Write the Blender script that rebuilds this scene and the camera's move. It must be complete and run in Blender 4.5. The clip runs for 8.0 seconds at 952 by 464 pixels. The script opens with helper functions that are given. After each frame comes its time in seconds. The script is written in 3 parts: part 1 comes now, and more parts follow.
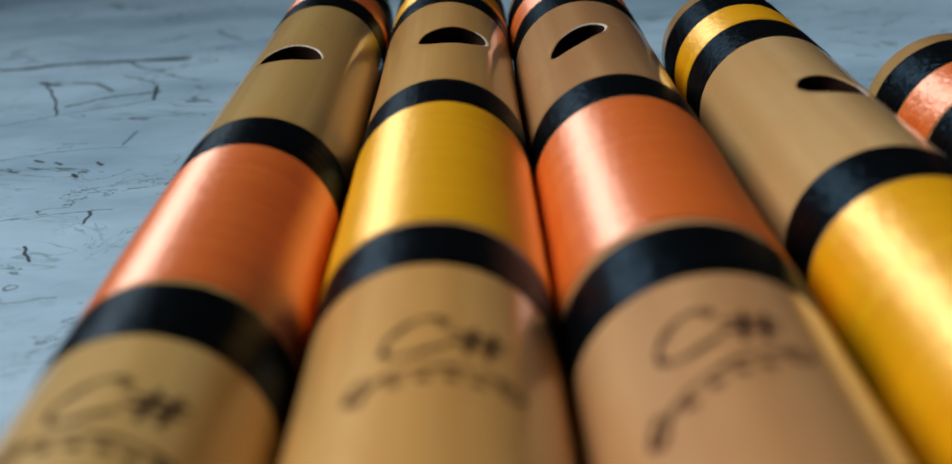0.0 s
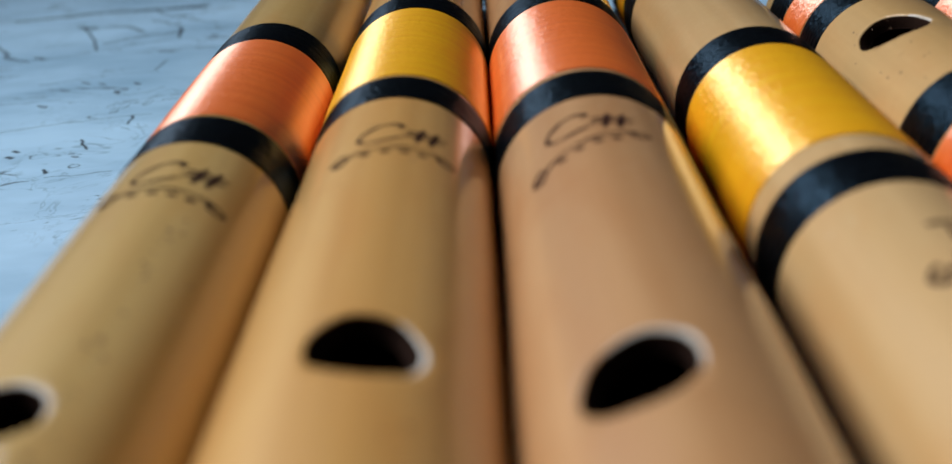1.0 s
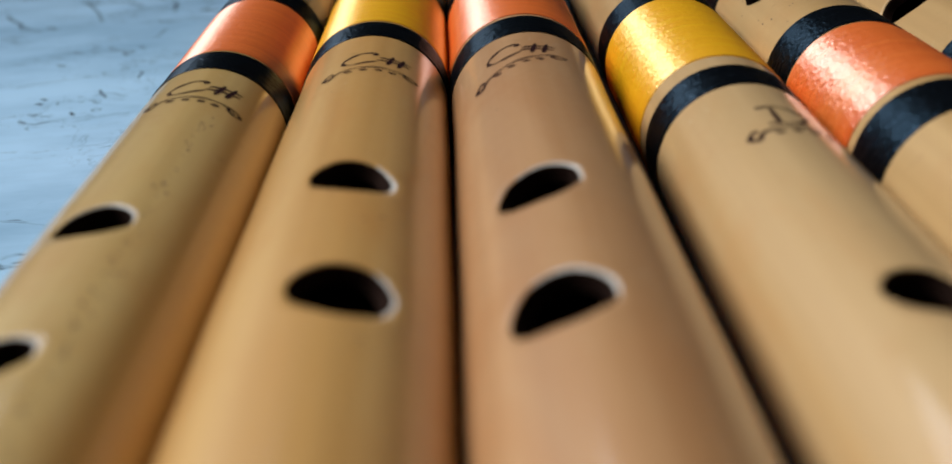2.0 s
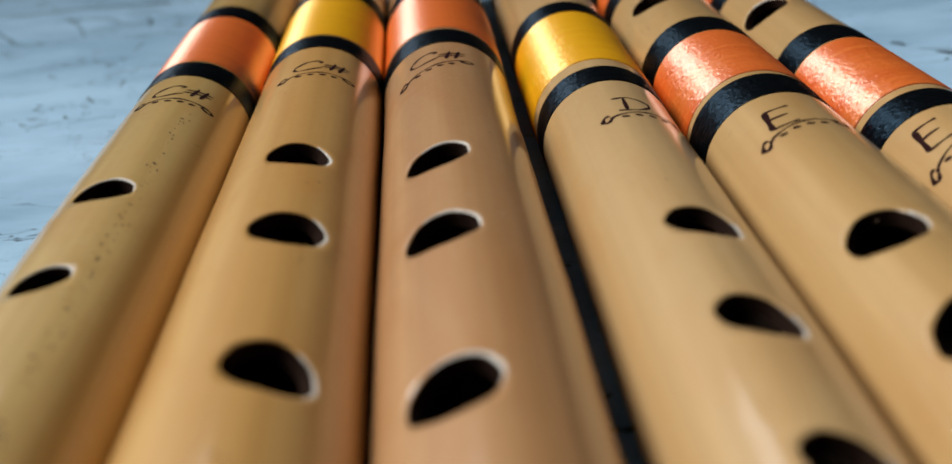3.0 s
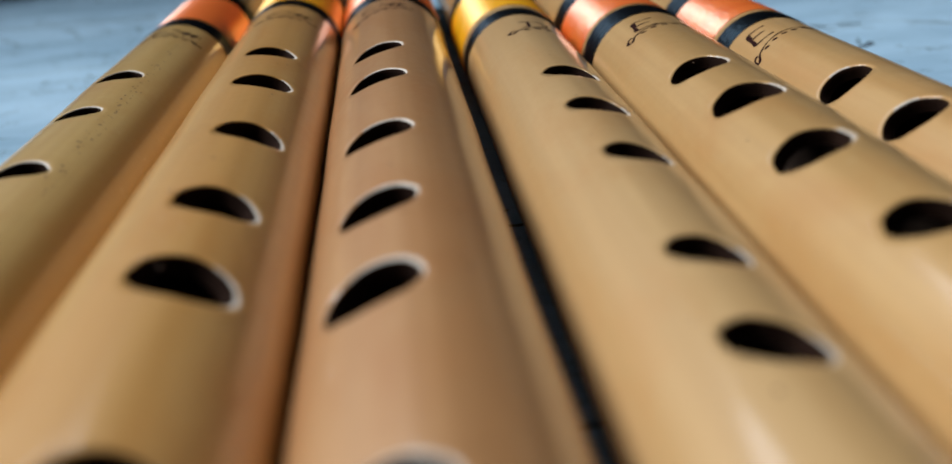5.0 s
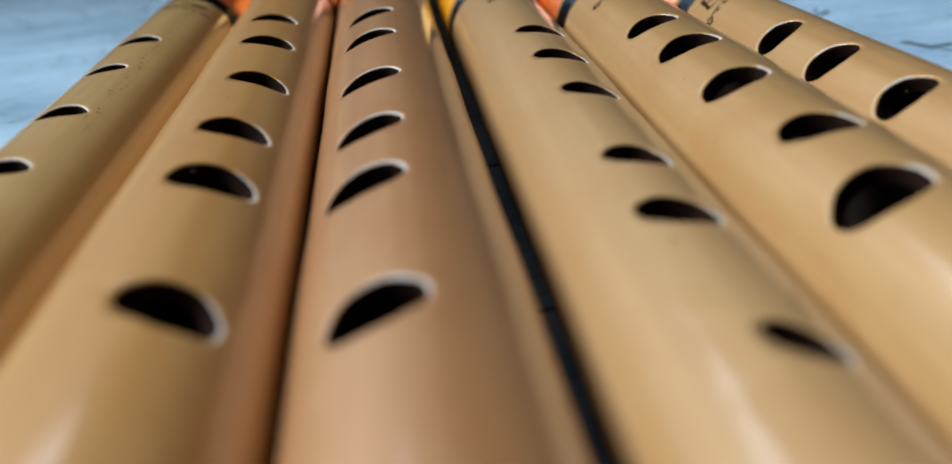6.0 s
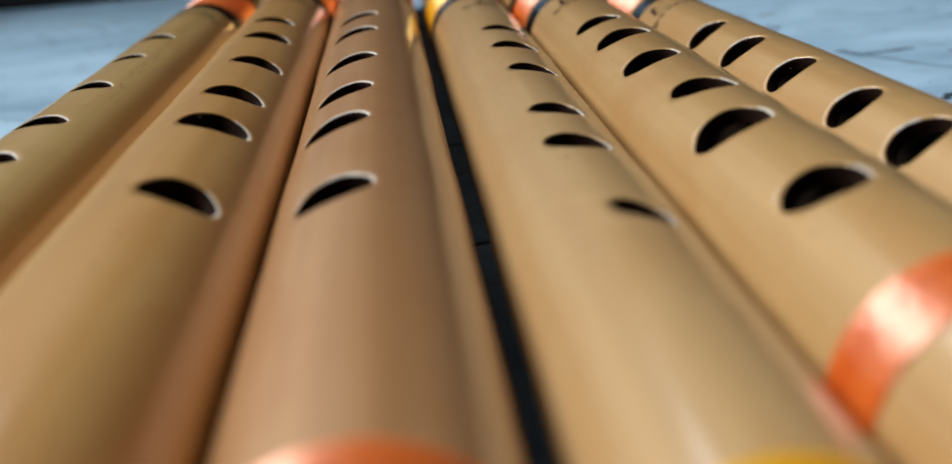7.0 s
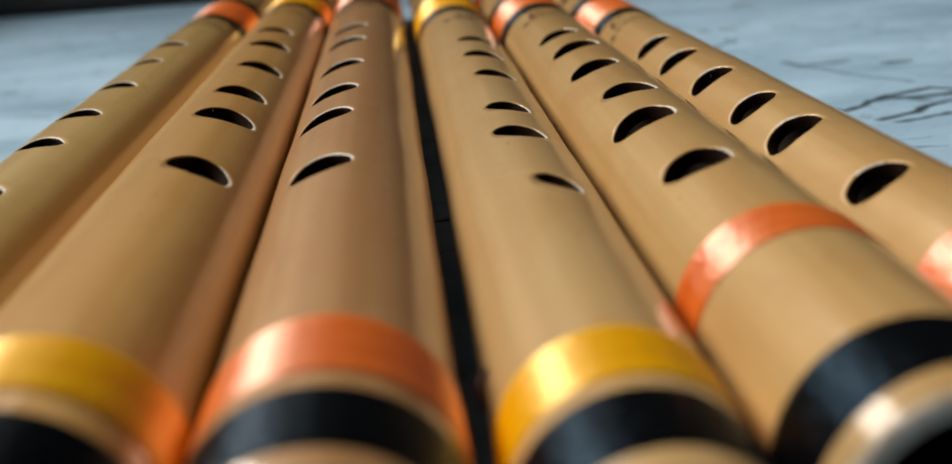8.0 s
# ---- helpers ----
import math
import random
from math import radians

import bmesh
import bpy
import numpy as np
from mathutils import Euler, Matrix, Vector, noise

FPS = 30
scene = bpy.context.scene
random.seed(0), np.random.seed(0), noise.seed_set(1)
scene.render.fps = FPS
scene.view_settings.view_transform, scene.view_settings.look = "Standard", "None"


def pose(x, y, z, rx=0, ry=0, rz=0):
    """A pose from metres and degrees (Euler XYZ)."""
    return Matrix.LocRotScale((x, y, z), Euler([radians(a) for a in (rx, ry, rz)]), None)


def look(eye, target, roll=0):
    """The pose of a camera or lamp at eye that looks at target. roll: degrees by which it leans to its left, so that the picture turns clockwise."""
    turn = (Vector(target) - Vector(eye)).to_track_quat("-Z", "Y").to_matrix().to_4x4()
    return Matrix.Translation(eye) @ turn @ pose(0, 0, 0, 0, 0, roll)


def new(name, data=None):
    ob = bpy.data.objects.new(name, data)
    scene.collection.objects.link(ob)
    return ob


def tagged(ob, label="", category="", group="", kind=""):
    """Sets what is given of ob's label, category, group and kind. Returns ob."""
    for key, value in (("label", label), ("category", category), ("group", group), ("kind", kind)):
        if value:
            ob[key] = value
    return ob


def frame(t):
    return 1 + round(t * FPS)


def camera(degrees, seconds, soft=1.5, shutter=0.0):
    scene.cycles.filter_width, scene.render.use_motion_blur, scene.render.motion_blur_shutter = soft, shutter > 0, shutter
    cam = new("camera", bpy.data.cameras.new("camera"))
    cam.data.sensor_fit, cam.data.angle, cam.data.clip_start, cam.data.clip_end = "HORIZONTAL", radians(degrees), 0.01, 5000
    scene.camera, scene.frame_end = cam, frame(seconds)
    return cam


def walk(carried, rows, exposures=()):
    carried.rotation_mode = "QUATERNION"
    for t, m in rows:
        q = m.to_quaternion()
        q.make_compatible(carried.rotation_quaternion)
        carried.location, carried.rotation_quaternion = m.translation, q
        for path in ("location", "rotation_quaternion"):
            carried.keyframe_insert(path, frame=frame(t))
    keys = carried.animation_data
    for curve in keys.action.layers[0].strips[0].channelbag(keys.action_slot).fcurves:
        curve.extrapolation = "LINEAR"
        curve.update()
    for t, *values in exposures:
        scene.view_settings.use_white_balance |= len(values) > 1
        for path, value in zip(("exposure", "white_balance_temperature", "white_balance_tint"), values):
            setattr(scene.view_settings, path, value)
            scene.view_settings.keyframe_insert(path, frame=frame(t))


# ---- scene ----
cam = camera(44.534, 8.0)
PATH = [
    (0, (0.00615, -0.02700, 0.05967), (0.00356, 0.15814, -0.01593), -3.81),
    (0.5, (0.00856, -0.04929, 0.05890), (0.00587, 0.13549, -0.01758), -4.25),
    (1, (0.01203, -0.06767, 0.05820), (0.00750, 0.11662, -0.01936), -4.60),
    (1.5, (0.01197, -0.08529, 0.05853), (0.01041, 0.09864, -0.02001), -4.39),
    (2, (0.01360, -0.10529, 0.05988), (0.01407, 0.07893, -0.01800), -4.19),
    (2.2, (0.01613, -0.11389, 0.06147), (0.01628, 0.07026, -0.01656), -4.64),
    (3.3, (0.02128, -0.15310, 0.06949), (0.02796, 0.03193, -0.00613), -4.54),
    (3.5, (0.02299, -0.16075, 0.06596), (0.02986, 0.02598, -0.00536), -4.48),
    (4, (0.02759, -0.17217, 0.06301), (0.03260, 0.01560, -0.00566), -5.49),
    (4.5, (0.02669, -0.18308, 0.05817), (0.03421, 0.00542, -0.00823), -5.68),
    (4.7, (0.02424, -0.18753, 0.05519), (0.03437, 0.00148, -0.00940), -4.83),
    (5.8, (0.02084, -0.21214, 0.05220), (0.03402, -0.02374, -0.01362), -4.74),
    (6, (0.02248, -0.21792, 0.05273), (0.03421, -0.02960, -0.01357), -5.06),
    (6.5, (0.02779, -0.23224, 0.05046), (0.03571, -0.04264, -0.01270), -5.51),
    (7, (0.02675, -0.24929, 0.04963), (0.03784, -0.05885, -0.01044), -4.58),
    (7.5, (0.02677, -0.26552, 0.04867), (0.03958, -0.07400, -0.00750), -3.66),
    (8, (0.02981, -0.28045, 0.05363), (0.04124, -0.08954, -0.00491), -3.99),
]
walk(cam, [(t, look(eye, target, roll)) for t, eye, target, roll in PATH],
     exposures=[(0.0, -0.33, 6450, 10), (0.5, -0.03, 5950, 10), (1.6, -0.04, 5850, 10), (3.5, -0.05, 6350, 10), (4.5, -0.02, 6200, 10), (6.2, 0.03, 5900, 10), (7.3, -0.02, 6550, 10), (8.0, -0.04, 7050, 10)])
cam.data.dof.use_dof = True
cam.data.dof.focus_distance = 0.175
cam.data.dof.aperture_fstop = 19.0

# ---- light: daylight through two high windows ----
world = bpy.data.worlds.new("sky")
scene.world = world
world.use_nodes = True
wn = world.node_tree
sky = wn.nodes.new("ShaderNodeTexSky")
sky.sky_type = "NISHITA"
sky.sun_disc = False
sky.sun_elevation = radians(38)
sky.sun_rotation = radians(150)
wn.links.new(sky.outputs["Color"], wn.nodes["Background"].inputs["Color"])
wn.nodes["Background"].inputs["Strength"].default_value = 0.1


def window_light(name, eye, target, width, height, power, colour):
    lamp = bpy.data.lights.new(name, "AREA")
    lamp.shape, lamp.size, lamp.size_y = "RECTANGLE", width, height
    lamp.energy, lamp.color = power, colour
    ob = new(name, lamp)
    ob.matrix_world = look(eye, target)
    return ob


window_light("side_window_light", (-1.37, 0.82, 1.82), (0.0, 0.82, 1.82), 1.9, 1.3, 138, (1.0, 0.985, 0.96))
window_light("far_window_light", (-0.75, 2.37, 1.9), (-0.75, 0.0, 1.9), 0.9, 0.8, 7.5, (0.96, 0.98, 1.0))


# ---- materials ----
class Net:
    """A short way to write a node material."""

    def __init__(self, name):
        self.mat = bpy.data.materials.new(name)
        self.mat.use_nodes = True
        self.tree = self.mat.node_tree
        self.bsdf = self.tree.nodes["Principled BSDF"]

    def put(self, kind, props=None, **inputs):
        n = self.tree.nodes.new(kind)
        for k, val in (props or {}).items():
            setattr(n, k, val)
        for k, val in inputs.items():
            self.feed(n, k.replace("_", " "), val)
        return n

    def feed(self, n, key, val):
        sock = n.inputs[int(key)] if key.isdigit() else n.inputs[key]
        if isinstance(val, bpy.types.NodeSocket):
            self.tree.links.new(val, sock)
        else:
            sock.default_value = val

    def calc(self, op, a, b=0.0, c=0.0, clamp=False):
        n = self.tree.nodes.new("ShaderNodeMath")
        n.operation, n.use_clamp = op, clamp
        for i, val in enumerate((a, b, c)):
            self.feed(n, str(i), val)
        return n.outputs[0]

    def coords(self, scale=(1, 1, 1), source="Object"):
        tc = self.tree.nodes.new("ShaderNodeTexCoord")
        mp = self.tree.nodes.new("ShaderNodeMapping")
        mp.inputs["Scale"].default_value = scale
        self.tree.links.new(tc.outputs[source], mp.inputs["Vector"])
        return mp.outputs[0]

    def noise(self, vec, scale, detail=3.0, rough=0.55, distortion=0.0):
        n = self.put("ShaderNodeTexNoise", None, Vector=vec, Scale=scale, Detail=detail, Roughness=rough, Distortion=distortion)
        return n.outputs["Fac"]

    def ramp(self, fac, stops):
        n = self.tree.nodes.new("ShaderNodeValToRGB")
        self.tree.links.new(fac, n.inputs["Fac"])
        el = n.color_ramp.elements
        while len(el) < len(stops):
            el.new(0.5)
        for e, (pos, col) in zip(el, stops):
            e.position = pos
            e.color = (*col, 1) if len(col) == 3 else col
        return n.outputs["Color"]

    def mix(self, fac, a, b, blend="MIX"):
        n = self.tree.nodes.new("ShaderNodeMix")
        n.data_type, n.blend_type = "RGBA", blend
        self.feed(n, "0", fac)
        for i, val in ((6, a), (7, b)):
            self.feed(n, str(i), (*val, 1) if isinstance(val, tuple) and len(val) == 3 else val)
        return n.outputs[2]

    def bump(self, height, strength, distance):
        n = self.put("ShaderNodeBump", None, Strength=strength, Distance=distance, Height=height)
        self.tree.links.new(n.outputs["Normal"], self.bsdf.inputs["Normal"])
        return n.outputs["Normal"]

    def set(self, **inputs):
        for k, val in inputs.items():
            self.feed(self.bsdf, k.replace("_", " "), (*val, 1) if isinstance(val, tuple) and len(val) == 3 else val)
        return self.mat


def bamboo(name, light, dark, seed):
    n = Net(name)
    base = n.coords((1, 1, 1))
    along = n.put("ShaderNodeMapping", None, Vector=base, Scale=(420.0, 9.0, 420.0), Location=(seed, seed * 2.0, 0.0)).outputs[0]
    fibre = n.noise(along, 1.0, 4.0, 0.6)
    wide = n.put("ShaderNodeMapping", None, Vector=base, Scale=(150.0, 2.2, 150.0), Location=(seed * 3.0, seed, 0.0)).outputs[0]
    tone = n.noise(wide, 1.0, 3.0, 0.5)
    col = n.ramp(tone, [(0.36, dark), (0.62, light)])
    col = n.mix(n.ramp(fibre, [(0.35, (0.0, 0.0, 0.0)), (0.75, (0.32, 0.32, 0.32))]), col, tuple(c * 0.7 for c in dark))
    blot = n.noise(base, 260.0, 5.0, 0.65)
    col = n.mix(n.ramp(blot, [(0.66, (0.0, 0.0, 0.0)), (0.8, (0.35, 0.35, 0.35))]), col, (0.16, 0.085, 0.035))
    scuff = n.noise(n.put("ShaderNodeMapping", None, Vector=base, Scale=(1.0, 0.45, 1.0), Location=(seed, 0.0, 0.0)).outputs[0], 900.0, 3.0, 0.7)
    patch = n.noise(base, 70.0, 2.0, 0.5)
    mark = n.calc("MULTIPLY", n.ramp(scuff, [(0.62, (0, 0, 0)), (0.72, (1, 1, 1))]), n.ramp(patch, [(0.5, (0, 0, 0)), (0.68, (0.3, 0.3, 0.3))]))
    col = n.mix(mark, col, (0.66, 0.52, 0.34))
    stain = n.noise(n.put("ShaderNodeMapping", None, Vector=base, Scale=(1.0, 0.35, 1.0), Location=(seed, seed, 0.0)).outputs[0], 95.0, 4.0, 0.6, 0.5)
    col = n.mix(n.ramp(stain, [(0.48, (0.0, 0.0, 0.0)), (0.68, (0.5, 0.5, 0.5))]), col, (dark[0] * 0.98, dark[1] * 0.84, dark[2] * 0.72))
    rough = n.calc("ADD", 0.38, n.calc("MULTIPLY", n.noise(base, 700.0, 3.0), 0.16))
    n.bump(n.calc("ADD", fibre, n.calc("MULTIPLY", n.noise(base, 1500.0, 2.0), 0.35)), 0.22, 0.00012)
    return n.set(Base_Color=col, Roughness=rough, Coat_Weight=0.85, Coat_Roughness=0.13, Specular_IOR_Level=0.3)


def silk(name, light, dark, rough=0.38, crinkle=1.0, metal=0.15, ior=2.4, tint=(1.0, 1.0, 1.0)):
    """Thread or satin ribbon wound round the tube: fine ridges across, a soft streak of light along."""
    n = Net(name)
    base = n.coords((1, 1, 1))
    turns = n.put("ShaderNodeMapping", None, Vector=base, Scale=(60.0, 3600.0, 60.0)).outputs[0]
    thread = n.noise(turns, 1.0, 2.0, 0.5)
    turns2 = n.put("ShaderNodeMapping", None, Vector=base, Scale=(45.0, 620.0, 45.0)).outputs[0]
    lay = n.noise(turns2, 1.0, 3.0, 0.6)
    wrink = n.noise(base, 900.0, 3.0, 0.55, 0.4)
    col = n.ramp(lay, [(0.3, dark), (0.7, light)])
    height = n.calc("ADD", n.calc("MULTIPLY", thread, 0.9), n.calc("ADD", lay, n.calc("MULTIPLY", wrink, 0.9 * crinkle)))
    n.bump(height, 0.5, 0.00032)
    tan = n.put("ShaderNodeTangent", {"direction_type": "RADIAL", "axis": "Y"}).outputs[0]
    return n.set(Base_Color=col, Roughness=n.calc("ADD", rough, n.calc("MULTIPLY", lay, 0.12)), Specular_IOR_Level=0.6, IOR=ior, Metallic=metal, Specular_Tint=tint,
                 Anisotropic=0.94, Anisotropic_Rotation=0.25, Tangent=tan, Sheen_Weight=0.0)


def plain(name, light, dark, scale, rough, depth=0.0002, spec=0.5):
    n = Net(name)
    base = n.coords((1, 1, 1))
    a, b = n.noise(base, scale, 4.0, 0.6), n.noise(base, scale * 7, 3.0, 0.6)
    n.bump(b, 0.3, depth)
    return n.set(Base_Color=n.mix(0.5, n.ramp(a, [(0.3, dark), (0.7, light)]), n.ramp(b, [(0.3, dark), (0.7, light)])), Roughness=rough, Specular_IOR_Level=spec)


def marble_print():
    """White sheet with a printed marble pattern: fine dark cracks, drawn veins and grey clouds."""
    n = Net("marble_print")
    base = n.coords((1, 1, 1))
    warp = n.put("ShaderNodeTexNoise", None, Vector=base, Scale=34.0, Detail=4.0, Roughness=0.6).outputs["Color"]
    off = n.put("ShaderNodeVectorMath", {"operation": "MULTIPLY_ADD"})
    n.feed(off, "0", warp)
    off.inputs[1].default_value = (0.008, 0.008, 0.0)
    n.feed(off, "2", base)
    warped = off.outputs[0]
    flow = n.put("ShaderNodeMapping", None, Vector=warped, Scale=(1.0, 2.3, 1.0), Rotation=(0, 0, 0.18)).outputs[0]
    fine = n.put("ShaderNodeTexNoise", None, Vector=flow, Scale=22.0, Detail=5.0, Roughness=0.62, Distortion=0.9).outputs["Fac"]
    ridge = n.calc("ABSOLUTE", n.calc("SUBTRACT", fine, 0.5))
    crack = n.calc("SUBTRACT", 1.0, n.calc("MULTIPLY", ridge, 120.0), clamp=True)
    broken = n.ramp(n.noise(base, 46.0, 4.0, 0.6), [(0.46, (0, 0, 0)), (0.56, (1, 1, 1))])
    vein = n.calc("MULTIPLY", crack, broken)
    fine2 = n.put("ShaderNodeTexNoise", None, Vector=warped, Scale=58.0, Detail=4.0, Roughness=0.6, Distortion=1.4).outputs["Fac"]
    crack2 = n.calc("SUBTRACT", 1.0, n.calc("MULTIPLY", n.calc("ABSOLUTE", n.calc("SUBTRACT", fine2, 0.52)), 60.0), clamp=True)
    broken2 = n.ramp(n.noise(base, 30.0, 4.0, 0.65), [(0.5, (0, 0, 0)), (0.62, (1, 1, 1))])
    vein = n.calc("MAXIMUM", vein, n.calc("MULTIPLY", n.calc("MULTIPLY", crack2, broken2), 0.4))
    # drawn streaks: from, to, half-width
    sep = n.put("ShaderNodeSeparateXYZ", None, Vector=warped)
    jag = n.put("ShaderNodeTexNoise", None, Vector=base, Scale=260.0, Detail=3.0, Roughness=0.6).outputs["Fac"]
    X = n.calc("SUBTRACT", sep.outputs[0], 0.004)
    Y = n.calc("ADD", n.calc("SUBTRACT", sep.outputs[1], 0.004), n.calc("MULTIPLY", n.calc("SUBTRACT", jag, 0.5), 0.003))
    for (ax, ay), (bx, by), w, dark in STREAKS:
        dx, dy = bx - ax, by - ay
        ll = dx * dx + dy * dy
        px, py = n.calc("SUBTRACT", X, ax), n.calc("SUBTRACT", Y, ay)
        u = n.calc("ADD", n.calc("MULTIPLY", px, dx / ll), n.calc("MULTIPLY", py, dy / ll), clamp=True)
        ex = n.calc("SUBTRACT", px, n.calc("MULTIPLY", u, dx))
        ey = n.calc("SUBTRACT", py, n.calc("MULTIPLY", u, dy))
        d = n.calc("SQRT", n.calc("ADD", n.calc("MULTIPLY", ex, ex), n.calc("MULTIPLY", ey, ey)))
        line = n.calc("SUBTRACT", 1.7, n.calc("DIVIDE", d, w), clamp=True)
        vein = n.calc("MAXIMUM", vein, n.calc("MULTIPLY", line, min(1.0, dark * 1.2)))
    cloud = n.noise(flow, 13.0, 5.0, 0.62)
    col = n.ramp(cloud, [(0.3, (0.205, 0.345, 0.47)), (0.62, (0.40, 0.595, 0.755))])
    col = n.mix(n.calc("MULTIPLY", vein, 0.93), col, (0.018, 0.024, 0.03))
    n.bump(n.noise(base, 900.0, 3.0), 0.08, 0.0001)
    return n.set(Base_Color=col, Roughness=n.calc("ADD", 0.42, n.calc("MULTIPLY", cloud, 0.15)), Specular_IOR_Level=0.12)


STREAKS = [
    ((-0.1099, 0.2345), (-0.0797, 0.2365), 0.00085, 1.00),
    ((-0.0797, 0.2365), (-0.0608, 0.2344), 0.00085, 1.00),
    ((-0.0643, 0.2348), (-0.0608, 0.2344), 0.00099, 1.00),
    ((-0.0719, 0.2215), (-0.0634, 0.2145), 0.00028, 0.60),
    ((-0.0628, 0.2201), (-0.0541, 0.2119), 0.00022, 0.70),
    ((-0.0751, 0.2349), (-0.0637, 0.2229), 0.00028, 0.70),
    ((-0.0586, 0.2622), (-0.0513, 0.2497), 0.00049, 0.50),
    ((-0.1071, 0.2524), (-0.1046, 0.2550), 0.00066, 0.55),
    ((-0.1044, 0.2573), (-0.1002, 0.2615), 0.00022, 0.40),
    ((-0.1002, 0.2615), (-0.0884, 0.2520), 0.00022, 0.40),
    ((-0.1071, 0.2524), (-0.0927, 0.2367), 0.00022, 0.40),
    ((-0.0941, 0.2673), (-0.0756, 0.2640), 0.00028, 0.40),
    ((-0.0991, 0.3093), (-0.0941, 0.3029), 0.00121, 0.40),
    ((-0.1065, 0.2083), (-0.0978, 0.1914), 0.00044, 0.60),
    ((-0.0978, 0.1914), (-0.0908, 0.1854), 0.00044, 0.60),
    ((-0.0902, 0.1895), (-0.0873, 0.1869), 0.00049, 0.90),
]
STREAKS += [
    ((-0.0970, 0.1816), (-0.0845, 0.1872), 0.00016, 0.70),
    ((-0.0845, 0.1872), (-0.0760, 0.1919), 0.00016, 0.70),
    ((-0.0760, 0.1919), (-0.0599, 0.1982), 0.00016, 0.70),
    ((-0.0861, 0.2169), (-0.0812, 0.2040), 0.00022, 0.85),
    ((-0.0812, 0.2040), (-0.0763, 0.1920), 0.00022, 0.85),
    ((-0.0885, 0.2198), (-0.0843, 0.2169), 0.00072, 0.90),
    ((-0.0762, 0.1978), (-0.0683, 0.2035), 0.00039, 0.75),
    ((-0.0683, 0.2035), (-0.0601, 0.2051), 0.00039, 0.75),
    ((-0.0621, 0.2100), (-0.0590, 0.1987), 0.00033, 0.90),
    ((-0.0807, 0.2179), (-0.0758, 0.2162), 0.00044, 0.60),
    ((-0.0758, 0.2162), (-0.0708, 0.2082), 0.00044, 0.60),
    ((-0.0802, 0.1645), (-0.0693, 0.1676), 0.00016, 0.50),
    ((-0.0693, 0.1676), (-0.0572, 0.1685), 0.00016, 0.50),
    ((-0.0715, 0.1634), (-0.0702, 0.1618), 0.00028, 0.85),
    ((-0.0680, 0.1622), (-0.0667, 0.1605), 0.00028, 0.85),
    ((-0.0606, 0.1602), (-0.0594, 0.1586), 0.00028, 0.85),
]
STREAKS += [
    ((-0.0628, 0.1542), (-0.0616, 0.1527), 0.00028, 0.85),
    ((-0.0746, 0.1475), (-0.0733, 0.1461), 0.00028, 0.85),
    ((-0.0699, 0.1205), (-0.0688, 0.1193), 0.00028, 0.85),
    ((-0.0610, 0.1088), (-0.0600, 0.1077), 0.00028, 0.85),
    ((-0.0695, 0.1172), (-0.0684, 0.1161), 0.00028, 0.85),
    ((-0.0694, 0.1056), (-0.0683, 0.1046), 0.00028, 0.85),
    ((-0.0792, 0.1550), (-0.0750, 0.1538), 0.00016, 0.60),
    ((-0.0791, 0.1315), (-0.0678, 0.1347), 0.00016, 0.50),
    ((-0.0678, 0.1347), (-0.0514, 0.1375), 0.00016, 0.50),
    ((-0.0545, 0.1367), (-0.0540, 0.1316), 0.00022, 0.80),
    ((-0.0590, 0.1241), (-0.0564, 0.1189), 0.00022, 0.85),
    ((-0.0591, 0.1054), (-0.0476, 0.1069), 0.00016, 0.50),
    ((-0.0690, 0.1033), (-0.0617, 0.1040), 0.00016, 0.60),
    ((-0.0580, 0.1698), (-0.0578, 0.1788), 0.00022, 0.50),
    ((0.1248, -0.0414), (0.1332, -0.0351), 0.00090, 1.00),
    ((0.1332, -0.0351), (0.1414, -0.0287), 0.00090, 1.00),
]
STREAKS += [
    ((0.1414, -0.0287), (0.1523, -0.0235), 0.00090, 1.00),
    ((0.1523, -0.0235), (0.1573, -0.0280), 0.00090, 1.00),
    ((0.1338, -0.0336), (0.1457, -0.0337), 0.00110, 0.98),
    ((0.1457, -0.0337), (0.1557, -0.0313), 0.00110, 0.98),
    ((0.1286, -0.0514), (0.1372, -0.0485), 0.00080, 1.00),
    ((0.1372, -0.0485), (0.1521, -0.0386), 0.00080, 1.00),
    ((0.1397, -0.0305), (0.1455, -0.0381), 0.00090, 0.65),
    ((0.1226, -0.0365), (0.1255, -0.0417), 0.00060, 0.78),
    ((0.1346, 0.0242), (0.1368, 0.0173), 0.00110, 0.72),
    ((0.1368, 0.0173), (0.1450, 0.0187), 0.00110, 0.72),
    ((0.1450, 0.0187), (0.1499, 0.0197), 0.00110, 0.72),
    ((0.1368, 0.0173), (0.1429, 0.0010), 0.00060, 0.52),
    ((0.1429, 0.0010), (0.1513, -0.0162), 0.00060, 0.52),
    ((0.1580, 0.0118), (0.1630, 0.0127), 0.00140, 0.91),
    ((0.1544, 0.0912), (0.1663, 0.0798), 0.00120, 0.45),
    ((0.1663, 0.0798), (0.1819, 0.0762), 0.00120, 0.45),
]
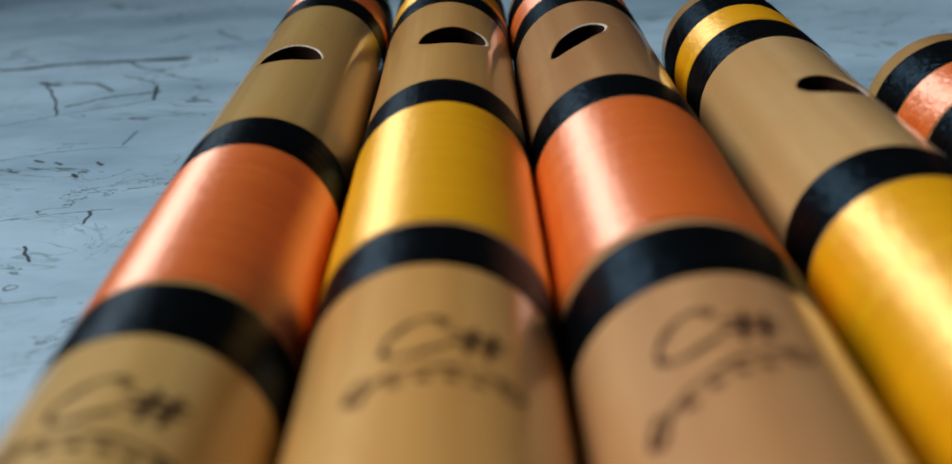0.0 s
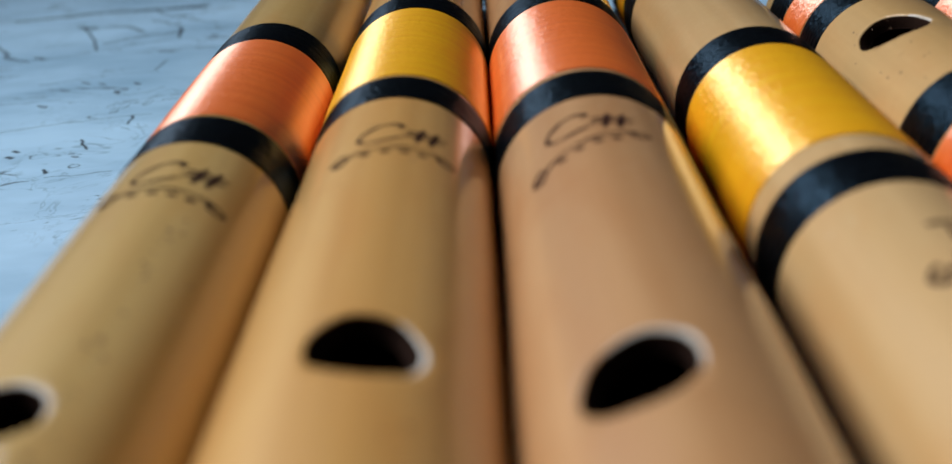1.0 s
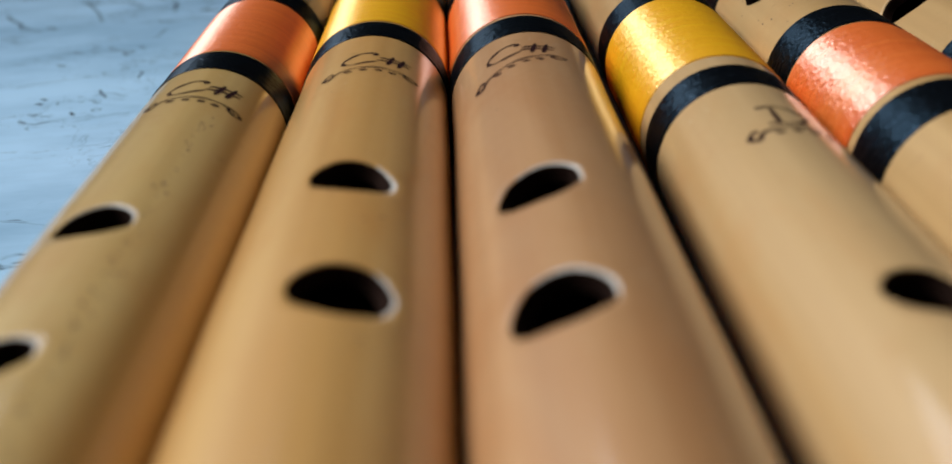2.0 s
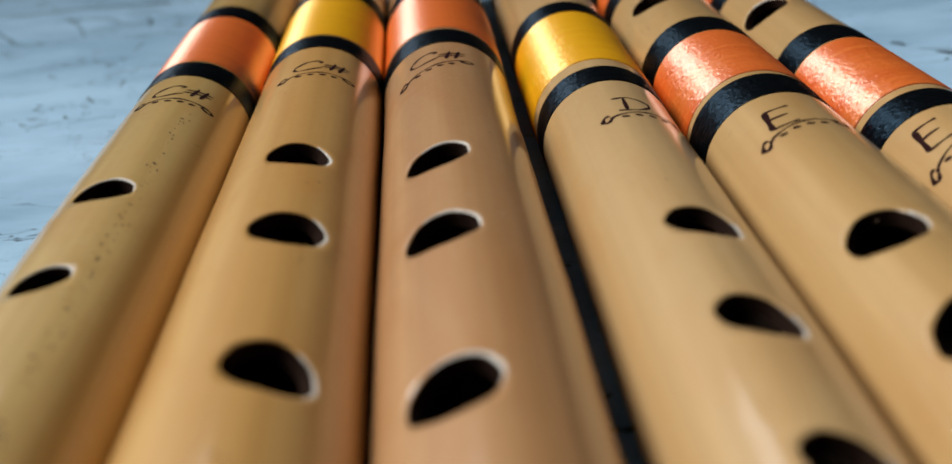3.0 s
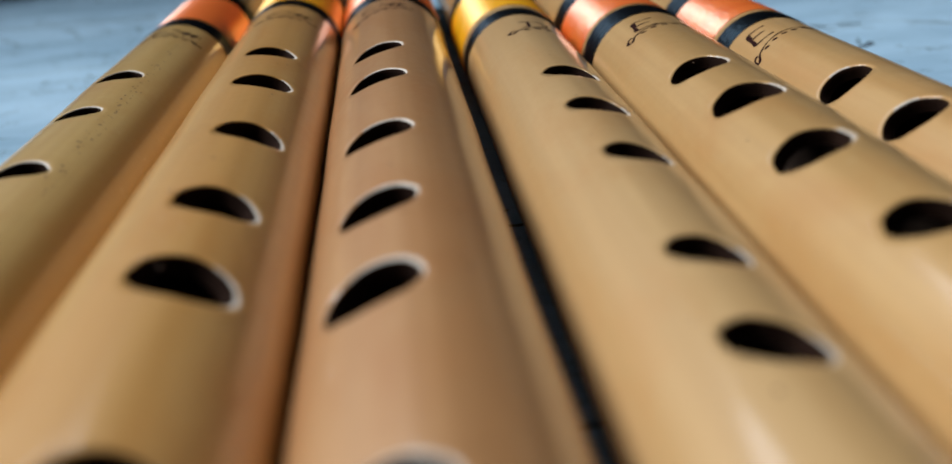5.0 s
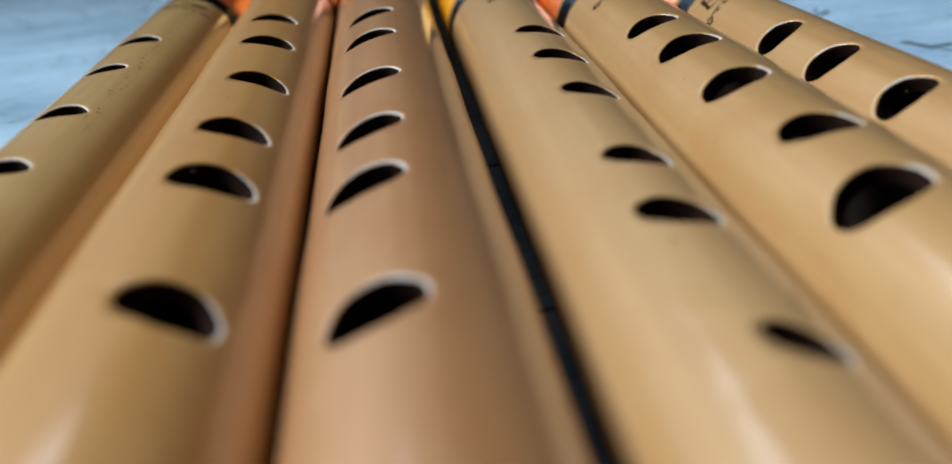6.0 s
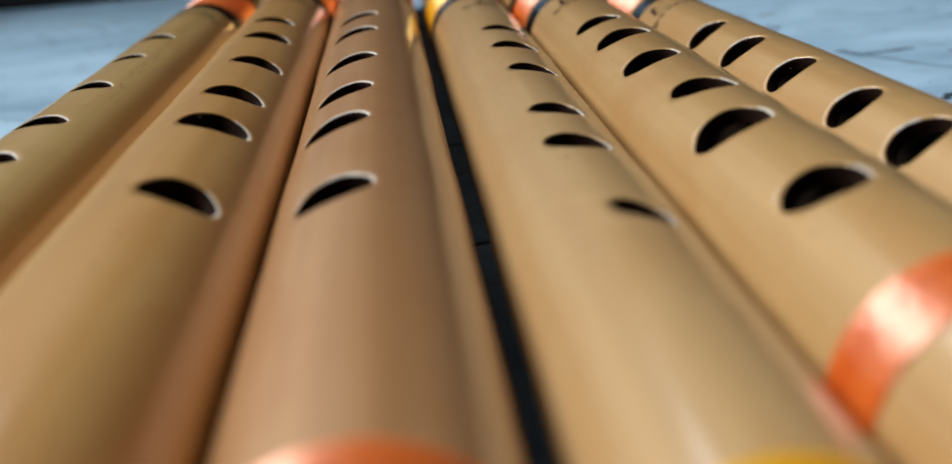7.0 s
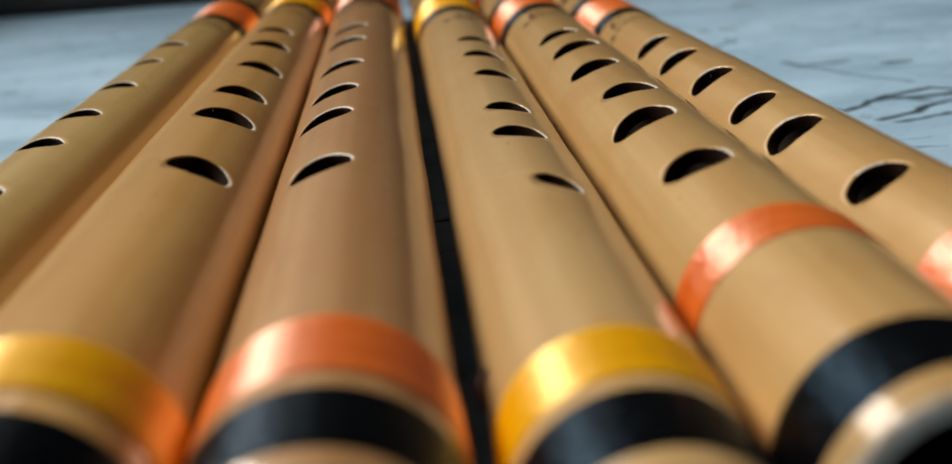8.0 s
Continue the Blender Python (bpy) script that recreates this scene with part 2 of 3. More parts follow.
STREAKS += [
    ((0.1310, -0.0546), (0.1455, -0.0520), 0.00060, 0.91),
    ((0.1212, 0.0604), (0.1288, 0.0668), 0.00060, 1.00),
    ((0.1288, 0.0668), (0.1345, 0.0709), 0.00060, 1.00),
    ((0.1339, 0.0767), (0.1231, 0.0549), 0.00040, 0.52),
    ((0.1299, 0.0971), (0.1323, 0.0953), 0.00090, 0.78),
    ((0.1377, 0.0971), (0.1415, 0.0960), 0.00100, 0.98),
    ((0.1231, 0.1084), (0.1249, 0.1058), 0.00070, 0.78),
    ((0.1274, 0.1017), (0.1427, 0.0887), 0.00040, 0.52),
    ((0.1602, 0.1568), (0.1652, 0.1584), 0.00120, 0.85),
    ((0.0300, -0.0350), (0.0400, -0.0360), 0.00040, 1.00),
    ((0.0300, -0.0980), (0.0410, -0.0970), 0.00040, 1.00),
]
M_MARBLE = marble_print()
M_BODY = [
    bamboo("bamboo_olive_tan", (0.64, 0.44, 0.165), (0.50, 0.315, 0.095), 1.3),
    bamboo("bamboo_honey", (0.70, 0.415, 0.138), (0.565, 0.30, 0.08), 7.1),
    bamboo("bamboo_rosy_tan", (0.57, 0.325, 0.145), (0.43, 0.22, 0.085), 3.7),
    bamboo("bamboo_pale_sand", (0.60, 0.395, 0.18), (0.52, 0.325, 0.13), 11.9),
    bamboo("bamboo_golden", (0.58, 0.37, 0.15), (0.48, 0.29, 0.105), 5.3),
    bamboo("bamboo_warm_straw", (0.58, 0.37, 0.155), (0.48, 0.29, 0.107), 15.7),
]
M_CUT = plain("pale_cut_bamboo", (0.84, 0.79, 0.70), (0.30, 0.21, 0.13), 420.0, 0.55)
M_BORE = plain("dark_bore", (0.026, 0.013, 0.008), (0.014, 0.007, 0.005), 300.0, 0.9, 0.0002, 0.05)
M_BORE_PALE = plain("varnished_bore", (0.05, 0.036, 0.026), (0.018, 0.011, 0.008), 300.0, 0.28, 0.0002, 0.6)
M_INK = plain("brown_black_ink", (0.028, 0.006, 0.006), (0.010, 0.003, 0.003), 900.0, 0.85, 0.0002, 0.08)
M_ORANGE = silk("orange_silk", (0.90, 0.205, 0.028), (0.77, 0.125, 0.012), 0.45, 0.8, 0.12, 2.8, (1.0, 0.95, 0.84))
M_ORANGE_CREASED = silk("creased_orange_silk", (0.89, 0.205, 0.030), (0.75, 0.12, 0.012), 0.43, 1.5, 0.12, 2.7, (1.0, 0.95, 0.84))
M_YELLOW = silk("yellow_silk", (1.0, 0.535, 0.004), (0.93, 0.39, 0.002), 0.45, 0.8, 0.15, 2.7, (1.0, 0.92, 0.6))
M_YELLOW_CREASED = silk("creased_yellow_silk", (1.0, 0.535, 0.004), (0.93, 0.39, 0.002), 0.44, 1.2, 0.15, 2.7, (1.0, 0.92, 0.6))
M_BLACK = silk("black_silk", (0.0025, 0.003, 0.004), (0.0012, 0.0015, 0.002), 0.30, 1.9, 0.0, 1.28, (0.2, 0.6, 1.0))
M_SPECK = plain("brown_speck", (0.13, 0.07, 0.03), (0.07, 0.035, 0.015), 900.0, 0.6)
M_THREAD = plain("red_brown_thread", (0.10, 0.02, 0.012), (0.05, 0.012, 0.008), 900.0, 0.6)
M_WALL = plain("wall_plaster", (0.055, 0.055, 0.055), (0.04, 0.04, 0.04), 6.0, 0.85, 0.002)
M_DARK = plain("dark_floor_stone", (0.075, 0.075, 0.07), (0.045, 0.045, 0.042), 8.0, 0.6, 0.001)
M_TABLE = plain("table_wood", (0.16, 0.09, 0.045), (0.09, 0.05, 0.025), 20.0, 0.5, 0.0005)


# ---- building helpers ----
def mesh_of(name, bm, materials, smooth=True):
    me = bpy.data.meshes.new(name)
    bm.to_mesh(me)
    bm.free()
    for m in materials if isinstance(materials, (list, tuple)) else [materials]:
        me.materials.append(m)
    if smooth:
        me.polygons.foreach_set("use_smooth", [True] * len(me.polygons))
    return me


def part(name, bm, material, parent, label="", smooth=True):
    ob = new(name, mesh_of(name, bm, material, smooth))
    ob.parent = parent
    if label:
        ob["label"] = label
    return ob


def box(bm, x0, x1, y0, y1, z0, z1):
    v = [bm.verts.new((x, y, z)) for z in (z0, z1) for y in (y0, y1) for x in (x0, x1)]
    for q in ((0, 2, 3, 1), (4, 5, 7, 6), (0, 1, 5, 4), (2, 6, 7, 3), (0, 4, 6, 2), (1, 3, 7, 5)):
        bm.faces.new([v[i] for i in q])


# ---- the room, closed round the table ----
def slab(name, dims, material, holes=None, bevel=0.0):
    bm = bmesh.new()
    box(bm, *dims)
    if bevel:
        bmesh.ops.bevel(bm, geom=bm.edges[:], offset=bevel, segments=2, affect="EDGES")
    return tagged(new(name, mesh_of(name, bm, material, False)), kind="structure")


def pierced_wall(name, axis, at, thick, a0, a1, z0, z1, o0, o1, oz0, oz1):
    """A wall with one window opening; axis x: the wall runs along x."""
    bm = bmesh.new()
    for lo, hi, zl, zh in ((a0, o0, z0, z1), (o1, a1, z0, z1), (o0, o1, z0, oz0), (o0, o1, oz1, z1)):
        if axis == "x":
            box(bm, lo, hi, at, at + thick, zl, zh)
        else:
            box(bm, at, at + thick, lo, hi, zl, zh)
    return tagged(new(name, mesh_of(name, bm, M_WALL, False)), kind="structure")


pierced_wall("wall_far", "x", 2.38, 0.15, -1.54, 2.35, -0.75, 2.95, -1.2, -0.3, 1.5, 2.3)
pierced_wall("wall_side", "y", -1.54, 0.15, -2.2, 2.38, -0.75, 2.95, -0.13, 1.77, 1.17, 2.47)
slab("wall_right", (2.2, 2.35, -2.2, 2.38, -0.75, 2.95), M_WALL)
slab("wall_back", (-1.54, 2.35, -2.35, -2.2, -0.75, 2.95), M_WALL)
slab("ceiling", (-1.54, 2.35, -2.35, 2.53, 2.95, 3.05), M_WALL)
slab("floor", (-1.54, 2.35, -2.35, 2.53, -0.85, -0.75), M_DARK)

table = tagged(new("table"), "low dark brown wooden table under a marble-print sheet", "table")
table.location = (0.05, -0.2, -0.75)
bm = bmesh.new()
box(bm, -0.52, 0.52, -0.40, 0.63, 0.715, 0.7492)
bmesh.ops.bevel(bm, geom=bm.edges[:], offset=0.003, segments=2, affect="EDGES")
part("tabletop", bm, M_TABLE, table, smooth=False)
for lx in (-0.46, 0.46):
    for ly in (-0.34, 0.57):
        bm = bmesh.new()
        box(bm, lx - 0.025, lx + 0.025, ly - 0.025, ly + 0.025, 0.0, 0.715)
        bmesh.ops.bevel(bm, geom=bm.edges[:], offset=0.003, segments=2, affect="EDGES")
        part("leg", bm, M_TABLE, table, smooth=False)

bm = bmesh.new()
box(bm, -0.465, 0.565, -0.595, 0.336, -0.0008, 0.0)
tagged(new("ground_sheet", mesh_of("ground_sheet", bm, M_MARBLE, False)),
       "white sheet printed with black marble veins on the table", "sheet", kind="structure")

# this first block is unseen, added to shade the sheet's far left
slab("added_shade_block", (-0.36, -0.255, 0.235, 0.337, 0.0002, 0.13), M_DARK, bevel=0.004)
slab("backdrop", (-0.465, 0.565, 0.338, 0.42, -0.0008, 0.30), M_DARK, bevel=0.004)

# ---- the flutes ----
COLS = 60      # faces round a tube
HALF = 7       # half-width of a hole's patch, in faces
WALL = 0.0019  # thickness of the bamboo
WIND = 0.00012  # thickness of the wound thread


def radius(f, y):
    wave = 0.00006 * math.sin(y * 61 + f["seed"]) + 0.00004 * math.sin(y * 140 + 2.0 * f["seed"])
    return f["r"] + f["taper"] * y + wave


def at(f, y, ang, lift=0.0):
    r = radius(f, y)
    return Vector(((r + lift) * math.sin(ang), y, f["r"] + f["taper"] * y + WIND + (r + lift) * math.cos(ang)))


def tube(f):
    """The bamboo tube as one mesh: outer skin with a patch round each hole, pale hole walls, dark bore and cut ends."""
    bm = bmesh.new()
    step = 2 * math.pi / COLS
    start = f["roll"] - HALF * step
    rows, patches = [], []
    y = f["near"]
    holes = sorted(f["holes"], key=lambda h: h[0])
    for h in holes:
        p0 = h[0] - 0.0066
        while y < p0 - 0.004:
            rows.append(y)
            y += min(0.009, max(0.0045, p0 - 0.004 - y + 0.001))
        patches.append((len(rows), h))
        rows += [p0 + 0.0132 * k / 12 for k in range(13)]
        y = rows[-1] + 0.005
    while y < f["far"] - 0.004:
        rows.append(y)
        y += 0.009
    rows.append(f["far"])
    grid = [[bm.verts.new(at(f, yy, start + k * step)) for k in range(COLS)] for yy in rows]
    blocked = {(i0 + i, k) for i0, _ in patches for i in range(12) for k in range(2 * HALF)}
    for i in range(len(rows) - 1):
        for k in range(COLS):
            if (i, k) not in blocked:
                bm.faces.new((grid[i][k], grid[i][(k + 1) % COLS], grid[i + 1][(k + 1) % COLS], grid[i + 1][k]))
    inner = 1.0 - WALL / f["r"]
    for i0, (hy, a0, a1, skew) in patches:
        wide = 2 * HALF
        loop = [(i0, k) for k in range(wide)] + [(i0 + k, wide) for k in range(12)]
        loop += [(i0 + 12, wide - k) for k in range(wide)] + [(i0 + 12 - k, 0) for k in range(12)]
        count = len(loop)
        mid, half = f["roll"] + (a1 - a0) / 2, (a0 + a1) / 2
        length = half * f["r"] * 0.99
        outer = [grid[i][k] for i, k in loop]
        flat = [(start + k * step, rows[i]) for i, k in loop]
        rim = []
        for n, (ang, yy) in enumerate(flat):
            t = math.atan2(yy - hy, (ang - mid) * f["r"])
            wob = 1 + 0.02 * math.sin(3 * t + f["seed"] + hy * 900) + 0.012 * math.sin(7 * t + hy * 500)
            rim.append((mid + half * wob * math.cos(t), hy + length * wob * math.sin(t) + skew * math.cos(t)))
        rings = [outer]
        for w in (0.45, 0.8, 1.0):
            rings.append([bm.verts.new(at(f, b[1] * w + a[1] * (1 - w), b[0] * w + a[0] * (1 - w))) for a, b in zip(flat, rim)])

        # the cut edge is widened on one side, imitating light caught there
        def shrunk(s, widen, lift):
            out = []
            for b in rim:
                t = math.atan2(b[1] - hy, (b[0] - mid) * f["r"])
                k = s - widen * (0.05 + 0.95 * max(0.0, math.cos(t - f["lit_side"])) ** 2)
                out.append(bm.verts.new(at(f, hy + (b[1] - hy) * k, mid + (b[0] - mid) * k, lift)))
            return out

        rings.append(shrunk(0.991, 0.08, -0.00016))
        rings.append(shrunk(0.975, 0.075, -0.0007))
        rings.append(shrunk(0.965, 0.075, -WALL))
        for n, (a, b) in enumerate(zip(rings, rings[1:])):
            for k in range(count):
                face = bm.faces.new((a[k], a[(k + 1) % count], b[(k + 1) % count], b[k]))
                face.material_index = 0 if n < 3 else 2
                # pale cut colour only towards the light: a lit edge put into the material
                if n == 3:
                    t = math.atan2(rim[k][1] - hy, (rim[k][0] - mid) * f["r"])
                    face.material_index = 1 if math.cos(t - f["lit_side"]) > f["lit_limit"] else 0
    # ends and bore
    bore = [[bm.verts.new(at(f, yy, start + k * step, -WALL)) for k in range(COLS)] for yy in (rows[0], rows[-1])]
    lip = [bm.verts.new(at(f, rows[0] - 0.0005, start + k * step, -0.0006)) for k in range(COLS)]
    lip2 = [bm.verts.new(at(f, rows[0] - 0.0005, start + k * step, -WALL + 0.0003)) for k in range(COLS)]
    for k in range(COLS):
        j = (k + 1) % COLS
        for a, b in ((grid[0], lip), (lip, lip2), (lip2, bore[0])):
            bm.faces.new((b[k], b[j], a[j], a[k])).material_index = 1
        bm.faces.new((grid[-1][k], grid[-1][j], bore[1][j], bore[1][k])).material_index = 1
    return bm, bore


def bore_surface(f):
    """The inside of the tube, open under the holes."""
    bm = bmesh.new()
    step = 2 * math.pi / COLS
    start = f["roll"] - HALF * step
    ys = [f["near"], f["far"] - 0.004]
    for hy, *_ in f["holes"]:
        ys += [hy - 0.0062, hy + 0.0062]
    ys = sorted(ys)
    hs = [h[0] for h in f["holes"]]
    grid = [[bm.verts.new(at(f, yy, start + k * step, -WALL - 0.00002)) for k in range(COLS)] for yy in ys]
    for i in range(len(ys) - 1):
        over = any(ys[i] < h < ys[i + 1] for h in hs)
        for k in range(COLS):
            if not (over and k < 2 * HALF):
                j = (k + 1) % COLS
                bm.faces.new((grid[i][k], grid[i + 1][k], grid[i + 1][j], grid[i][j]))
    bm.faces.new(grid[-1])
    return bm


def winding(f, y0, y1, seed):
    """A band of thread wound round the tube, its edges rounded and slightly uneven."""
    bm = bmesh.new()
    n = 84
    rnd = random.Random(seed)
    ph = [rnd.uniform(0, 6.28) for _ in range(4)]
    inset = 0.0006
    steps = [(y0, -0.3), (y0, 0.6), (y0 + inset, 1.0)]
    m = max(2, int((y1 - y0) / 0.003))
    steps += [(y0 + inset + (y1 - y0 - 2 * inset) * k / m, 1.0 + 0.12 * rnd.uniform(-1, 1)) for k in range(1, m)]
    steps += [(y1 - inset, 1.0), (y1, 0.6), (y1, -0.3)]
    rings = []
    for yy, h in steps:
        ring = []
        for k in range(n):
            a = 2 * math.pi * k / n
            edge = 0.00013 * math.sin(a + ph[0]) + 0.00006 * math.sin(4 * a + ph[1])
            ring.append(bm.verts.new(at(f, yy + edge, a, WIND * h)))
        rings.append(ring)
    for a, b in zip(rings, rings[1:]):
        for k in range(n):
            bm.faces.new((a[k], a[(k + 1) % n], b[(k + 1) % n], b[k]))
    return bm


def stroke(bm, f, pts, width):
    """A pen line on the tube; pts are (across, along) in metres from the tube's front line."""
    dense = []
    for i in range(len(pts) - 1):
        p0, p1, p2, p3 = pts[max(i - 1, 0)], pts[i], pts[i + 1], pts[min(i + 2, len(pts) - 1)]
        for s in range(6):
            t = s / 6
            dense.append(tuple(0.5 * (2 * b + (c - a) * t + (2 * a - 5 * b + 4 * c - d) * t * t + (3 * b - a - 3 * c + d) * t ** 3)
                               for a, b, c, d in zip(p0, p1, p2, p3)))
    dense.append(pts[-1])
    prev = None
    for i, (u, v) in enumerate(dense):
        a, b = dense[max(i - 1, 0)], dense[min(i + 1, len(dense) - 1)]
        dx, dy = b[0] - a[0], b[1] - a[1]
        ln = math.hypot(dx, dy) or 1.0
        w = width * (0.5 + 0.16 * math.sin(i * 0.7)) * (0.6 if i in (0, len(dense) - 1) else 1.0)
        nx, ny = -dy / ln * w, dx / ln * w
        pair = [bm.verts.new(at(f, v + s * ny, (u + s * nx) / f["r"], 0.00003)) for s in (-1, 1)]
        if prev:
            bm.faces.new((prev[0], pair[0], pair[1], prev[1]))
        prev = pair


def dot(bm, f, u, v, ru, rv):
    ring = [bm.verts.new(at(f, v + rv * math.sin(k * math.pi / 5), (u + ru * math.cos(k * math.pi / 5)) / f["r"], 0.00003)) for k in range(10)]
    bm.faces.new(ring)


LETTERS = {
    "C": [[(0.86, 0.84), (0.98, 0.98), (0.75, 1.05), (0.4, 0.9), (0.05, 0.45), (0.08, 0.1), (0.4, 0.0), (1.0, 0.3)]],
    "#": [[(0.32, 0.0), (0.48, 1.0)], [(0.64, 0.0), (0.82, 1.0)], [(0.0, 0.38), (1.0, 0.46)], [(0.06, 0.66), (1.05, 0.74)]],
    "D": [[(0.3, 0.02), (0.34, 0.95)], [(0.0, 0.92), (0.5, 0.98), (0.95, 0.72), (0.98, 0.35), (0.6, 0.02), (0.05, 0.0)]],
    "E": [[(0.12, 1.0), (0.05, 0.5), (0.0, 0.0)], [(0.2, 0.95), (0.13, 0.5), (0.06, 0.05)], [(0.1, 1.0), (0.6, 1.02), (1.0, 1.05)], [(0.06, 0.52), (0.8, 0.58)],
          [(0.0, 0.0), (0.5, 0.02), (0.95, 0.08)]],
}


def letter(f, ch, u, v, w, h, pen):
    bm = bmesh.new()
    for line in LETTERS[ch]:
        stroke(bm, f, [(u + w * a, v + h * b) for a, b in line], pen)
    return bm


def flourish(f, u0, u1, v0, v1, rise):
    """The ornament below the key: a curved line hooked at one end and looped at the other, four dots under it."""
    bm = bmesh.new()
    L = u1 - u0

    def p(s, lift=0.0):
        return (u0 + L * s, v0 + (v1 - v0) * s + rise * math.sin(math.pi * s) + lift)

    stroke(bm, f, [p(0.07, 0.0011), p(0.0, 0.0009), p(-0.03, -0.0004), p(0.02, -0.0013), p(0.07, -0.0006), p(0.1, 0.0002)], 0.0006)
    stroke(bm, f, [p(0.1, 0.0002), p(0.3, 0.0004), p(0.55, 0.0005), p(0.8, 0.0006), p(0.95, 0.0006), p(1.0, -0.0001), p(0.93, -0.0007),
                   p(0.84, -0.0002), p(0.87, 0.0004)], 0.00045)
    for s in (0.24, 0.4, 0.56, 0.71):
        dot(bm, f, *p(s, -0.0009), 0.0006, 0.00045)
    return bm


FLUTES = [
    dict(x=-0.02169, slope=-0.00023, r=0.01035, taper=-0.00001, roll=-0.139, key="C#", seed=1.0, lit_side=0.9, lit_limit=-0.20, near=-0.224, far=0.2135,
         holes=[(0.1431, 0.348, 0.603, 0.0001), (-0.0033, 0.238, 0.495, 0.0008), (-0.0296, 0.239, 0.386, 0.0011), (-0.0600, 0.238, 0.451, 0.0002),
                (-0.0884, 0.286, 0.444, -0.0000), (-0.1103, 0.290, 0.398, -0.0003), (-0.1390, 0.400, 0.390, -0.0000)],
         head=(0.1780, 0.1880, 0.1995, 0.2100), main=(0.0518, 0.0613, 0.0619, 0.0981, 0.1093), tail=(-0.1960, -0.2055, -0.2085, -0.2175),
         silk=M_ORANGE, ink=(-0.420, 0.0435, 0.0385, 0.0375, 0.0011)),
    dict(x=0.00049, slope=0.00142, r=0.01096, taper=-0.00112, roll=0.302, key="C#", seed=2.0, lit_side=-0.05, lit_limit=0.5, near=-0.224, far=0.2055,
         holes=[(0.1452, 0.650, 0.387, 0.0018), (0.0010, 0.520, 0.276, 0.0000), (-0.0241, 0.452, 0.376, 0.0001), (-0.0545, 0.333, 0.478, -0.0004),
                (-0.0837, 0.380, 0.439, -0.0005), (-0.1051, 0.404, 0.463, -0.0005), (-0.1375, 0.274, 0.516, -0.0006)],
         head=(0.1696, 0.1795, 0.1910, 0.2015), main=(0.0594, 0.0681, 0.0690, 0.1073, 0.1180), tail=(-0.1958, -0.2055, -0.2088, -0.2178),
         silk=M_YELLOW, ink=(-0.400, 0.0479, 0.0419, 0.0429, 0.0012)),
    dict(x=0.02263, slope=0.00161, r=0.01089, taper=0.00125, roll=-0.263, key="C#", seed=3.0, lit_side=0.8, lit_limit=0.3, near=-0.2222, far=0.196,
         holes=[(0.1375, 0.416, 0.448, 0.0038), (-0.0040, 0.387, 0.429, 0.0012), (-0.0280, 0.417, 0.413, 0.0007), (-0.0604, 0.441, 0.411, 0.0009),
                (-0.0881, 0.435, 0.369, 0.0010), (-0.1093, 0.527, 0.335, 0.0008), (-0.1411, 0.406, 0.394, 0.0010)],
         head=(0.1600, 0.1700, 0.1815, 0.1920), main=(0.0540, 0.0639, 0.0654, 0.1034, 0.1137), tail=(-0.1937, -0.2049, -0.2074, -0.2163),
         silk=M_ORANGE, ink=(-0.700, 0.0464, 0.0374, 0.0434, 0.0011)),
    dict(shift=-0.0010, x=0.04634, slope=0.00834, r=0.01010, taper=0.00259, roll=0.165, key="D", seed=4.0, lit_side=-0.3, lit_limit=0.82, near=-0.2230, far=0.1695,
         holes=[(0.1096, 0.472, 0.333, -0.0008), (-0.0278, 0.394, 0.428, -0.0008), (-0.0500, 0.397, 0.405, -0.0010), (-0.0728, 0.340, 0.427, -0.0008),
                (-0.1043, 0.394, 0.310, -0.0010), (-0.1226, 0.457, 0.320, -0.0010), (-0.1500, 0.180, 0.394, -0.0012)],
         head=(0.1340, 0.1445, 0.1556, 0.1660), main=(0.0280, 0.0362, 0.0405, 0.0761, 0.0854), tail=(-0.1955, -0.2047, -0.2067, -0.2156),
         silk=M_YELLOW_CREASED, ink=(-0.310, 0.0140, 0.0107, 0.0120, 0.0009)),
    dict(x=0.06787, slope=0.01174, r=0.01057, taper=-0.00104, roll=-0.2486, key="E", seed=5.0, lit_side=0.1, lit_limit=0.85, near=-0.2168, far=0.1285,
         holes=[(0.0816, 0.644, 0.255, -0.0010), (-0.0370, 0.486, 0.359, 0.0002), (-0.0577, 0.459, 0.472, 0.0009), (-0.0819, 0.488, 0.412, 0.0011),
                (-0.1069, 0.310, 0.491, -0.0004), (-0.1270, 0.592, 0.362, 0.0010), (-0.1542, 0.460, 0.362, 0.0006)],
         head=(0.0970, 0.1055, 0.1160, 0.1250), main=(0.0106, 0.0203, 0.0220, 0.0489, 0.0597), tail=(-0.1753, -0.1838, -0.2056, -0.2139),
         silk=M_ORANGE_CREASED, ink=(-0.670, -0.0010, -0.0047, -0.0020, 0.0012)),
    dict(x=0.08916, slope=0.01318, r=0.00953, taper=-0.00178, roll=-0.487, key="E", seed=6.0, lit_side=1.3, lit_limit=0.92, near=-0.2235, far=0.1265,
         holes=[(0.0771, 0.633, 0.452, 0.0001), (-0.0410, 0.551, 0.343, 0.0003), (-0.0629, 0.532, 0.377, -0.0002), (-0.0866, 0.491, 0.391, 0.0003),
                (-0.1113, 0.499, 0.364, 0.0004), (-0.1301, 0.543, 0.378, 0.0004), (-0.1583, 0.460, 0.362, 0.0003)],
         head=(0.0965, 0.1050, 0.1145, 0.1235), main=(0.0049, 0.0127, 0.0150, 0.0444, 0.0545), tail=(-0.1781, -0.1868, -0.2095, -0.2180),
         silk=M_ORANGE_CREASED, ink=(-1.000, -0.0042, -0.0098, -0.0058, 0.0012)),
]
